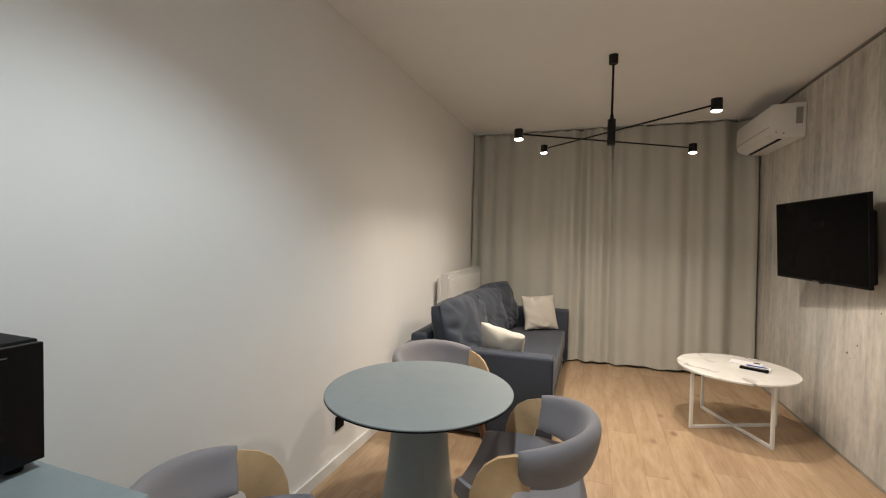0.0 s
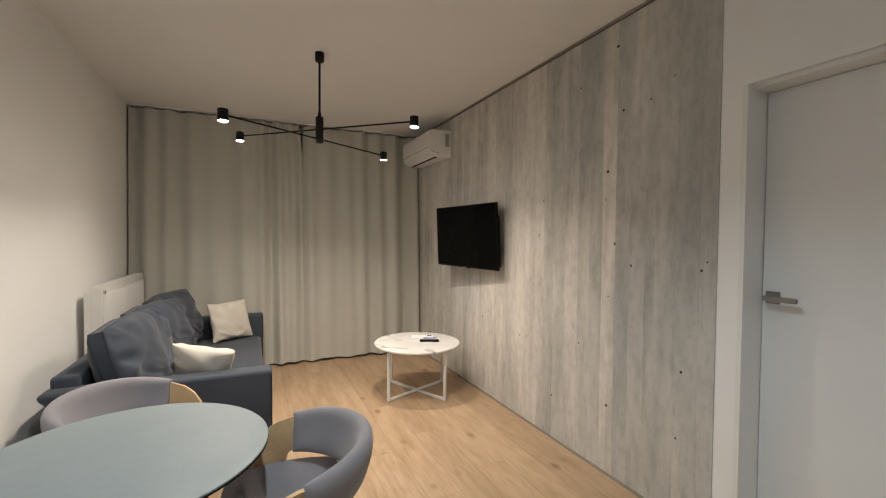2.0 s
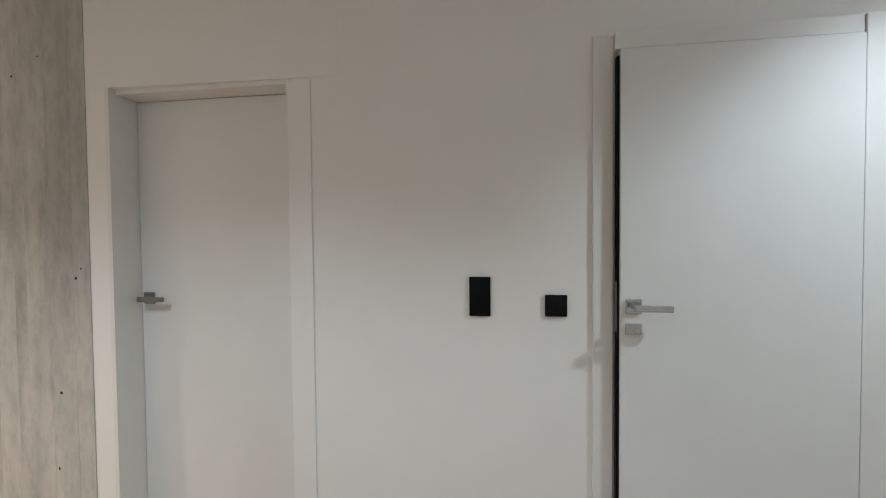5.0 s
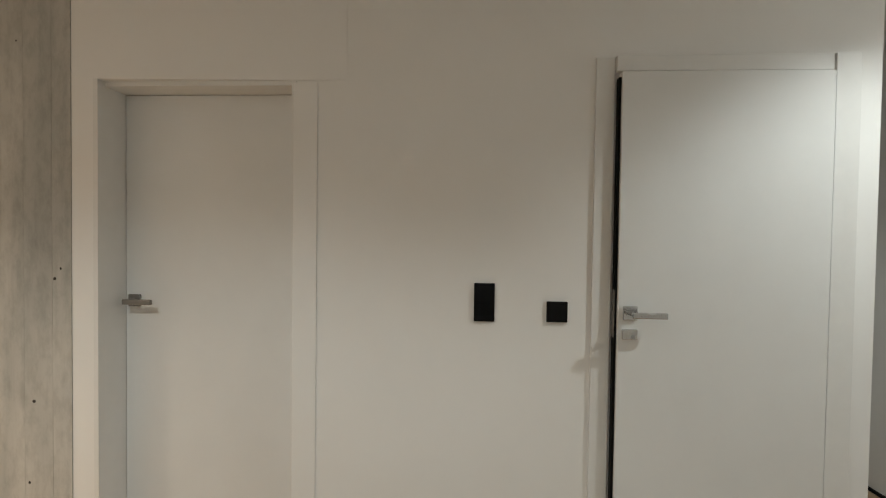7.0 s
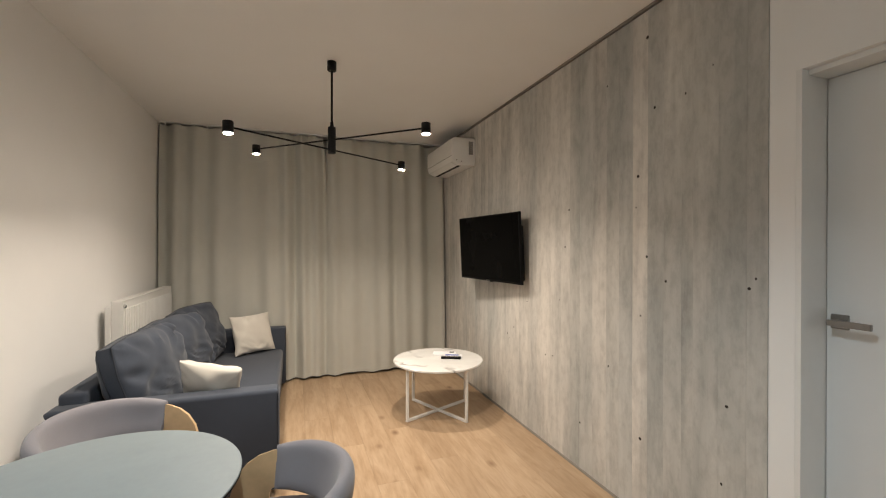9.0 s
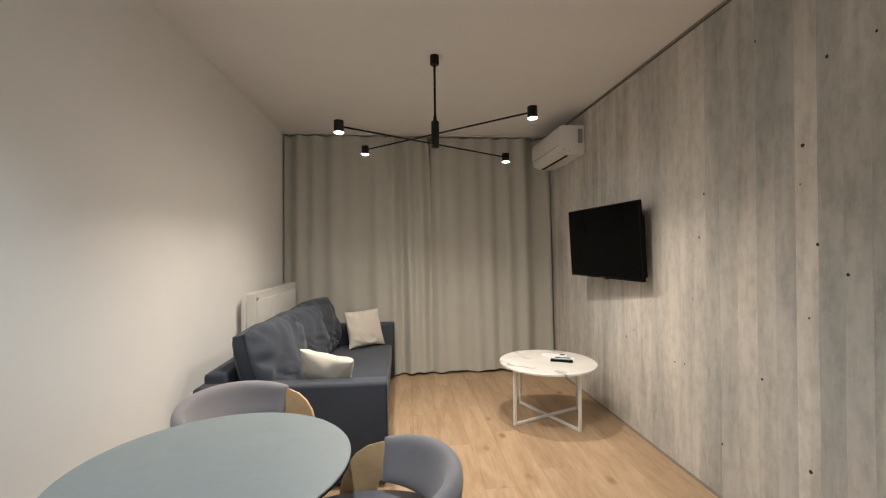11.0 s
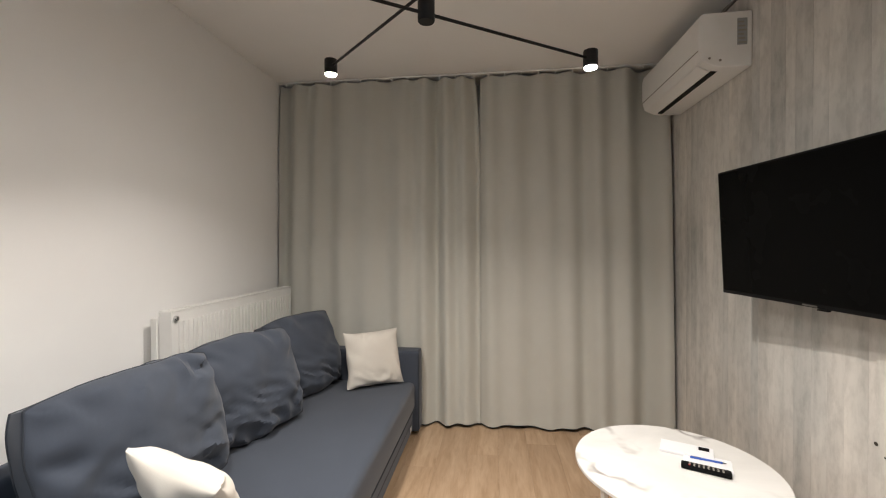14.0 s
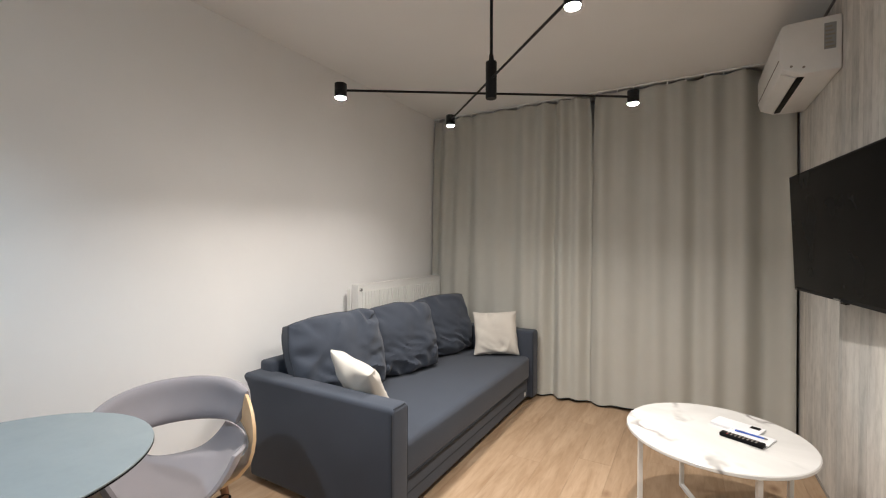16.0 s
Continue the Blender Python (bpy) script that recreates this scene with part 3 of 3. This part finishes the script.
for k in range(6):
    part("label_bar", boxes((-0.068, -0.0022, 0.112 + k * 0.020, -0.030 - 0.006 * (k % 3), -0.0016, 0.120 + k * 0.020)), M_TRIM, ac)
for k in (0, 1):
    part("screw_cap", lathe([(0, 0), (0.006, 0), (0.006, 0.0025), (0, 0.0025)], 12), M_TRIM, ac, place=pose(-0.20 + 0.05 * k, -0.001, 0.045 - 0.012 * k, 90))

# ---- television ----
tv = base("television", pose(3.143, 2.146, 1.397, 0, -2.9, 6.5), "black flat-screen television tilted on a wall bracket", "television")
part("housing", boxes((0.000, -0.472, -0.278, 0.022, 0.472, 0.278), bevel=0.004), M_BLACK, tv)
part("screen", boxes((-0.0015, -0.462, -0.262, -0.0003, 0.462, 0.269)), M_SCREEN, tv, "dark glossy screen")
part("rear_cover", boxes((0.0225, -0.445, -0.255, 0.062, 0.30, 0.175), bevel=0.012), M_BLACK, tv)
part("badge", boxes((-0.0035, -0.030, -0.274, -0.0017, 0.030, -0.268)), M_STEEL, tv)
part("sensor", boxes((-0.003, -0.07, -0.284, 0.010, -0.03, -0.2785)), M_BLACK, tv)
part("bracket_plate", boxes((0.0625, -0.11, -0.11, 0.068, 0.11, 0.11)), M_BLACKMETAL, tv)
part("bracket_arm", tube([(0.066, 0, 0), (0.12, 0.06, 0), (0.150, 0.0, 0)], 0.014, 8), M_BLACKMETAL, tv)

# ---- sofa ----
sofa = base("sofa", pose(0, 0, 0), "dark blue-grey fabric sofa bed with square arms, against the wall", "sofa")
part("plinth", boxes((0.62, 1.57, 0.045, 1.475, 3.39, 0.195), bevel=0.012), M_SOFA, sofa)
bm = boxes((0.60, 1.569, 0.200, 1.494, 3.393, 0.392), bevel=0.035, segments=4)
part("seat", bm, M_SOFA, sofa, smooth=True)
part("seat_piping", tube([(1.491, 1.59, 0.214), (1.491, 3.37, 0.214)], 0.005, 8), M_SOFADARK, sofa)
part("drawer_seam", boxes((1.4755, 1.59, 0.118, 1.4775, 3.37, 0.123)), M_SOFADARK, sofa)
part("back_frame", boxes((0.475, 1.53, 0.05, 0.598, 3.43, 0.655), bevel=0.02, segments=3), M_SOFA, sofa, smooth=True)
arm_outline = [(1.520, 0.03), (1.520, 0.600), (0.455, 0.600), (0.455, 0.565), (0.480, 0.545), (0.505, 0.505), (0.515, 0.45), (0.515, 0.03)]
for y0, y1 in ((1.436, 1.566), (3.396, 3.526)):
    arm = part("armrest", prism(arm_outline, y0, y1, bevel=0.022, segments=4), M_SOFA, sofa, smooth=True)
    ring = [(1.5135, y0 + 0.006, 0.05), (1.5135, y0 + 0.006, 0.575), (1.5120, y0 + 0.024, 0.594), (1.5120, y1 - 0.024, 0.594), (1.5135, y1 - 0.006, 0.575), (1.5135, y1 - 0.006, 0.05)]
    part("piping", tube(ring, 0.0042, 8), M_SOFADARK, arm)
for x in (0.60, 1.42):
    for y in (1.50, 3.46):
        part("foot", lathe([(0, 0.001), (0.022, 0.001), (0.026, 0.045), (0, 0.045)], 16, (x, y)), M_BLACK, sofa)
part("tag", boxes((1.4755, 3.30, 0.07, 1.4770, 3.335, 0.10)), M_WHITE, sofa)


def sofa_cushion(x, y, z, w, h, lean, turn, roll, seed, taper):
    c = base("back_cushion", pose(x, y, z, roll, lean, turn), "plump dark blue-grey sofa back cushion with piped seams", "cushion", "back cushions on the sofa")
    bm, seams = cushion(w, h, 0.27, 0.075, seed, wrinkle=0.020, n=52, pinch=0.0, soft=0.38, taper=taper, creases=0.065)
    part("cover", bm, M_SOFA, c, smooth=True)
    for s in seams:
        part("piping", tube(s, 0.0036, 6, closed=True), M_SOFADARK, c)


sofa_cushion(0.785, 1.860, 0.645, 0.670, 0.525, -17, -12, 2, 1.3, 0.08)
sofa_cushion(0.800, 2.490, 0.640, 0.610, 0.51, -18, -20, 1, 5.1, 0.06)
sofa_cushion(0.805, 3.095, 0.640, 0.580, 0.51, -18, -22, 2, 9.7, 0.06)


def throw_pillow(place, seed, label, w=0.385, h=0.37):
    p = base("throw_pillow", place, label, "pillow", "cream pillows on the sofa")
    bm, seams = cushion(w, h, 0.15, 0.010, seed, wrinkle=0.016, n=36, pinch=0.07, soft=0.04, creases=0.03)
    part("cover", bm, M_CREAM, p, smooth=True)
    part("zip", tube(seams[0][:37], 0.0025, 6), M_CREAM, p)


throw_pillow(pose(1.225, 3.285, 0.580, 0, -20, -57), 2.2, "cream cotton pillow leaning on the sofa arm by the curtain")
throw_pillow(pose(1.145, 1.665, 0.585, 15, -34, 72), 7.7, "off-white cotton pillow leaning over the sofa arm by the chairs", 0.33, 0.38)

# ---- coffee table ----
CT = (2.763, 2.305)
table = base("coffee_table", pose(CT[0], CT[1], 0, 0, 0, 0), "round coffee table with a white marble-look top and white steel frame", "table")
part("top", lathe([(0, 0.432), (0.376, 0.432), (0.381, 0.436), (0.381, 0.447), (0.377, 0.451), (0, 0.451)], 72), M_MARBLE, table, "white top with grey veins", smooth=True)
LA = math.atan2(2.166 - CT[1], 2.451 - CT[0])
for k in range(2):
    a = LA + k * math.pi / 2
    c, s = math.cos(a) * 0.335, math.sin(a) * 0.335
    frame_bar = part("crossbar", boxes((-0.345, -0.010, 0.002 + 0.0005 * k, 0.345, 0.010, 0.022 + 0.0005 * k), bevel=0.002), M_WHITEMETAL, table, place=pose(0, 0, 0, 0, 0, math.degrees(a)))
    part("top_bar", boxes((-0.345, -0.010, 0.411 + 0.0005 * k, 0.345, 0.010, 0.4310), bevel=0.002), M_WHITEMETAL, table, place=pose(0, 0, 0, 0, 0, math.degrees(a)))
    for q in (1, -1):
        part("leg", boxes((-0.010, -0.010, 0.0225, 0.010, 0.010, 0.4105), bevel=0.002), M_WHITEMETAL, table, place=pose(q * c, q * s, 0, 0, 0, math.degrees(a)))

notepad = base("notepad", pose(2.90, 2.325, 0.4515, 0, 0, -24), "white paper notepad on the coffee table", "notepad")
for k in range(4):
    part("sheet", boxes((-0.085, -0.055, 0.0005 + 0.0016 * k, 0.085, 0.055, 0.0019 + 0.0016 * k)), M_PAPER, notepad, place=pose(0, 0, 0, 0, 0, 1.4 * k - 2))
pen = base("pen", pose(2.905, 2.335, 0.4625, 0, 0, -20), "slim blue ballpoint pen on the notepad", "pen")
part("barrel", tube([(-0.062, 0, 0), (0.052, 0, 0)], 0.0042, 10), M_BLUE, pen, smooth=True)
part("tip", tube([(0.0525, 0, 0), (0.066, 0, 0)], [0.0040, 0.001], 10), M_STEEL, pen, smooth=True)
part("clip", boxes((-0.058, -0.001, 0.0045, -0.022, 0.001, 0.006)), M_STEEL, pen)
remote = base("remote_control", pose(2.865, 2.262, 0.4515, 0, 0, -24), "slim black television remote control on the coffee table", "remote control")
part("body", boxes((-0.085, -0.021, 0.0005, 0.085, 0.021, 0.018), bevel=0.005, segments=2), M_BLACK, remote, smooth=True)
for k in range(8):
    for q in range(3):
        part("button", lathe([(0, 0.018), (0.004, 0.018), (0.0035, 0.0195), (0, 0.0195)], 8, (-0.055 + 0.016 * k, -0.011 + 0.011 * q)), M_TRIM if (k, q) != (0, 0) else M_RED, remote)
booklet = base("booklet", pose(2.862, 2.425, 0.4515, 0, 0, -24), "white booklet with a small black square mark", "booklet")
part("cover", boxes((-0.10, -0.055, 0.0005, 0.10, 0.055, 0.012), bevel=0.002), M_PAPER, booklet)
part("mark", boxes((0.045, 0.012, 0.0122, 0.085, 0.046, 0.0128)), M_BLACK, booklet)

# ---- dining table ----
DT = (1.072, 0.262)
table = base("dining_table", pose(DT[0], DT[1], 0), "round matt blue-grey dining table on a conical pedestal", "table")
part("top", lathe([(0, 0.738), (0.372, 0.738), (0.382, 0.743), (0.383, 0.748), (0.381, 0.750), (0, 0.750)], 96), M_TABLE, table, smooth=True)
part("edge_band", lathe([(0.375, 0.7440), (0.3836, 0.7440), (0.3836, 0.7395), (0.372, 0.7365), (0.20, 0.7365), (0.20, 0.7375), (0.372, 0.7375)], 96), M_BLACK, table, "thin black table edge", smooth=True)
part("pedestal", lathe([(0, 0.7325), (0.105, 0.7325), (0.112, 0.62), (0.130, 0.42), (0.160, 0.22), (0.195, 0.08), (0.225, 0.020), (0.225, 0.002), (0, 0.002)], 56), M_TABLE, table, smooth=True)


# ---- dining chairs ----
def dining_chair(place, label):
    """Looks along its own +y; the seat's middle is over the origin."""
    ch = base("dining_chair", place, label, "chair", "chairs round the table")
    R = 0.216
    rows = []
    n, m = 40, 14
    thick = []
    for j in range(m + 1):
        v = 0.5 - 0.5 * math.cos(math.pi * j / m)
        row, th = [], []
        for i in range(n + 1):
            u = math.sin(math.pi / 2 * (2 * i / n - 1))
            a = radians(-90 + 82 * u)
            side = abs(u) ** 2.2
            z0, z1 = 0.590 + 0.010 * side, 0.764 - 0.038 * side
            z = z0 + (z1 - z0) * v
            r = R - 0.012 + 0.044 * v + 0.010 * math.sin(math.pi * v)
            row.append((r * 1.02 * math.cos(a), r * math.sin(a), z))
            end = math.sqrt(max(0.12, 1 - abs(u) ** 16))
            th.append(0.052 * math.sqrt(max(0.02, 1 - abs(2 * v - 1) ** 5)) * end)
        rows.append(row)
        thick.append(th)
    back = part("backrest", sheet(rows, thick), M_CHAIR, ch, "lilac-grey upholstered wrap-round back", smooth=True)
    # bent plywood: forward out of each end of the back, turned over and down, then under the seat
    for q in (1, -1):
        rows = []
        # side distance, then the inner and the outer edge of the strip as depth and height
        strip = ((0.228, -0.070, 0.602, -0.070, 0.716), (0.232, -0.045, 0.600, -0.022, 0.712), (0.238, -0.022, 0.592, 0.026, 0.698), (0.246, -0.012, 0.575, 0.066, 0.670),
                 (0.254, -0.008, 0.548, 0.095, 0.628), (0.258, -0.010, 0.520, 0.112, 0.580), (0.254, -0.016, 0.492, 0.118, 0.535), (0.240, -0.024, 0.464, 0.118, 0.492),
                 (0.206, -0.036, 0.436, 0.112, 0.452), (0.150, -0.050, 0.416, 0.106, 0.424), (0.080, -0.055, 0.407, 0.104, 0.411), (0.0, -0.055, 0.404, 0.104, 0.406))
        for side, ya, za, yb, zb in strip:
            lift = max(0.0, za - 0.50)
            rows.append([(q * (side + 0.16 * lift * (i / 8) ** 2), ya + (yb - ya) * i / 8, za + (zb - za) * i / 8) for i in range(9)])
        part("arm_shell", sheet(rows, 0.012), M_PLY, ch, "bent birch plywood arm", smooth=True)
    rows, thick = [], []
    for i in range(17):
        u = i / 8 - 1
        row, th = [], []
        for j in range(17):
            v = j / 8 - 1
            x, y = u * math.sqrt(1 - v * v / 2.4) * 0.240, v * math.sqrt(1 - u * u / 2.4) * 0.235
            row.append((x, y, 0.430 + 0.125 * abs(u) ** 2.8 + 0.010 * v * v))
            th.append(0.012 + 0.040 * (1 - max(abs(u), abs(v)) ** 4))
        rows.append(row)
        thick.append(th)
    part("seat", sheet(rows, thick), M_CHAIR, ch, "grey upholstered bowl seat", smooth=True)
    for sx in (1, -1):
        for sy in (1, -1):
            leg = part("leg", tube([(sx * 0.150, sy * 0.140, 0.402), (sx * 0.215, sy * 0.205, 0.003)], [0.019, 0.011], 12), M_WALNUT, ch, smooth=True)
            part("leg_plate", lathe([(0, 0.385), (0.028, 0.385), (0.028, 0.400), (0, 0.400)], 16, (sx * 0.150, sy * 0.140)), M_BLACK, leg)
    return ch


chair = dining_chair(pose(1.505, 0.185, 0, 0, 0, 88), "grey upholstered chair with birch plywood arms, facing the table")
second = copy_thing(chair, pose(0.985, 0.800, 0, 0, 0, 241))
third = copy_thing(chair, pose(0.910, -0.505, 0, 0, 0, -48))
second["label"] = "grey upholstered plywood-armed chair between table and sofa"
third["label"] = "grey upholstered plywood-armed chair turned beside the kitchen counter"

# ---- kitchen counter with an oven on it ----
cab = base("base_cabinet", pose(0.65, -1.45, 0), "plain grey kitchen base cabinet under the counter", "cabinet")
part("body", boxes((-0.31, -0.60, 0.08, 0.26, 0.60, 0.858)), M_TABLE, cab)
part("kickboard", boxes((-0.31, -0.60, 0.001, 0.20, 0.60, 0.079)), M_BLACK, cab)
for k in range(2):
    d = part("door", boxes((0.2605, -0.596 + 0.6 * k, 0.085, 0.279, -0.004 + 0.6 * k, 0.852), bevel=0.002), M_TABLE, cab)
    part("handle", boxes((0.280, -0.58 + 0.6 * k, 0.82, 0.292, -0.02 + 0.6 * k, 0.83)), M_BLACK, d)
tagged(part("worktop", boxes((WEST + 0.002, -2.06, 0.860, 0.975, -0.800, 0.898), bevel=0.003), M_TABLE), "matt blue-grey kitchen worktop", "worktop")
oven = base("microwave_oven", pose(0.66, -0.808, 0.899), "black countertop microwave oven on the worktop", "microwave")
part("body", boxes((-0.28, -0.47, 0.014, 0.012, 0, 0.258), bevel=0.004), M_BLACK, oven)
d = part("door", boxes((0.0125, -0.468, 0.018, 0.034, -0.002, 0.254), bevel=0.003), M_BLACKGLASS, oven, "black glass oven door")
# thin steel strip that stands in for the highlight line on the oven
part("door_trim", boxes((0.0342, -0.46, 0.234, 0.0356, -0.06, 0.236)), M_STEEL, d, "thin bright strip for the highlight along the top edge")
for x in (-0.25, 0.0):
    for y in (-0.43, -0.035):
        part("foot", lathe([(0, 0.0), (0.014, 0.0), (0.014, 0.014), (0, 0.014)], 12, (x, y)), M_BLACK, oven)

# ---- boards of the wall ----
rng = random.Random(4)
y, k = -0.010, 0
board_meshes = {}
while y < NORTH - 0.02:
    w = rng.choice((0.06, 0.08, 0.10, 0.12))
    w = min(w, NORTH - 0.004 - y)
    # the darker grey tint grows more frequent towards the door
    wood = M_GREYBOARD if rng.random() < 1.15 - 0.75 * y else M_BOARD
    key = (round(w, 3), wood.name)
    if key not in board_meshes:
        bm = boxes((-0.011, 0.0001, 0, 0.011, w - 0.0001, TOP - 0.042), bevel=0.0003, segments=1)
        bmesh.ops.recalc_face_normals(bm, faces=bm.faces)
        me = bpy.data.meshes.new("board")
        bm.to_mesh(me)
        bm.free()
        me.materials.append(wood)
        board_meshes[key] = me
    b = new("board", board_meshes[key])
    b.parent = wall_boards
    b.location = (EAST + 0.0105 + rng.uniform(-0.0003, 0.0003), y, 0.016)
    y += w
KNOTS = ((0.573, 2.474), (0.215, 2.189), (0.526, 2.103), (0.632, 1.776), (0.645, 1.614), (0.573, 1.357), (1.261, 1.407), (0.456, 1.24), (0.059, 1.241),
         (0.033, 1.282), (0.613, 1.05), (0.149, 0.742), (0.614, 0.409), (1.104, 0.301), (0.849, 0.724), (1.491, 0.637), (1.745, 0.985), (0.171, 0.408),
         (2.059, 0.681), (0.349, 2.113), (0.864, 2.33), (0.059, 2.546), (2.026, 0.65), (1.399, 0.649), (1.22, 1.65), (1.325, 1.048), (1.954, 0.75))
for i, (ky, kz) in enumerate(KNOTS):
    r = rng.uniform(0.008, 0.010) if i in (0, 2, 3, 12) else rng.uniform(0.004, 0.007)
    bm = lathe([(0, 0.0), (r * 0.6, 0.0006), (r, 0.0)], 12)
    part("knot", bm, M_KNOT, wall_boards, place=pose(EAST - 0.0018, ky, kz, 0, -90, 0) @ Matrix.Diagonal((1.0, rng.uniform(0.7, 1.2), 1, 1)))

# ---- planks of the floor ----
PW, PL = 0.192, 1.285
plank_meshes = {}
x, row = WEST, 0
while x < 4.95:
    y = SOUTH - ((row * 0.43) % 1.0) * PL
    while y < NORTH:
        a, b = max(y, SOUTH), min(y + PL, NORTH)
        if b - a > 0.02:
            key = round(b - a, 3)
            if key not in plank_meshes:
                bm = boxes((0.0003, 0.0003, -0.0118, PW - 0.0003, b - a - 0.0003, 0.0), bevel=0.0005, segments=1)
                bmesh.ops.recalc_face_normals(bm, faces=bm.faces)
                me = bpy.data.meshes.new("plank")
                bm.to_mesh(me)
                bm.free()
                me.materials.append(M_OAK)
                plank_meshes[key] = me
            p = new("plank", plank_meshes[key])
            p.parent = floor
            p.location = (x, a, 0)
        y += PL
    x += PW
    row += 1
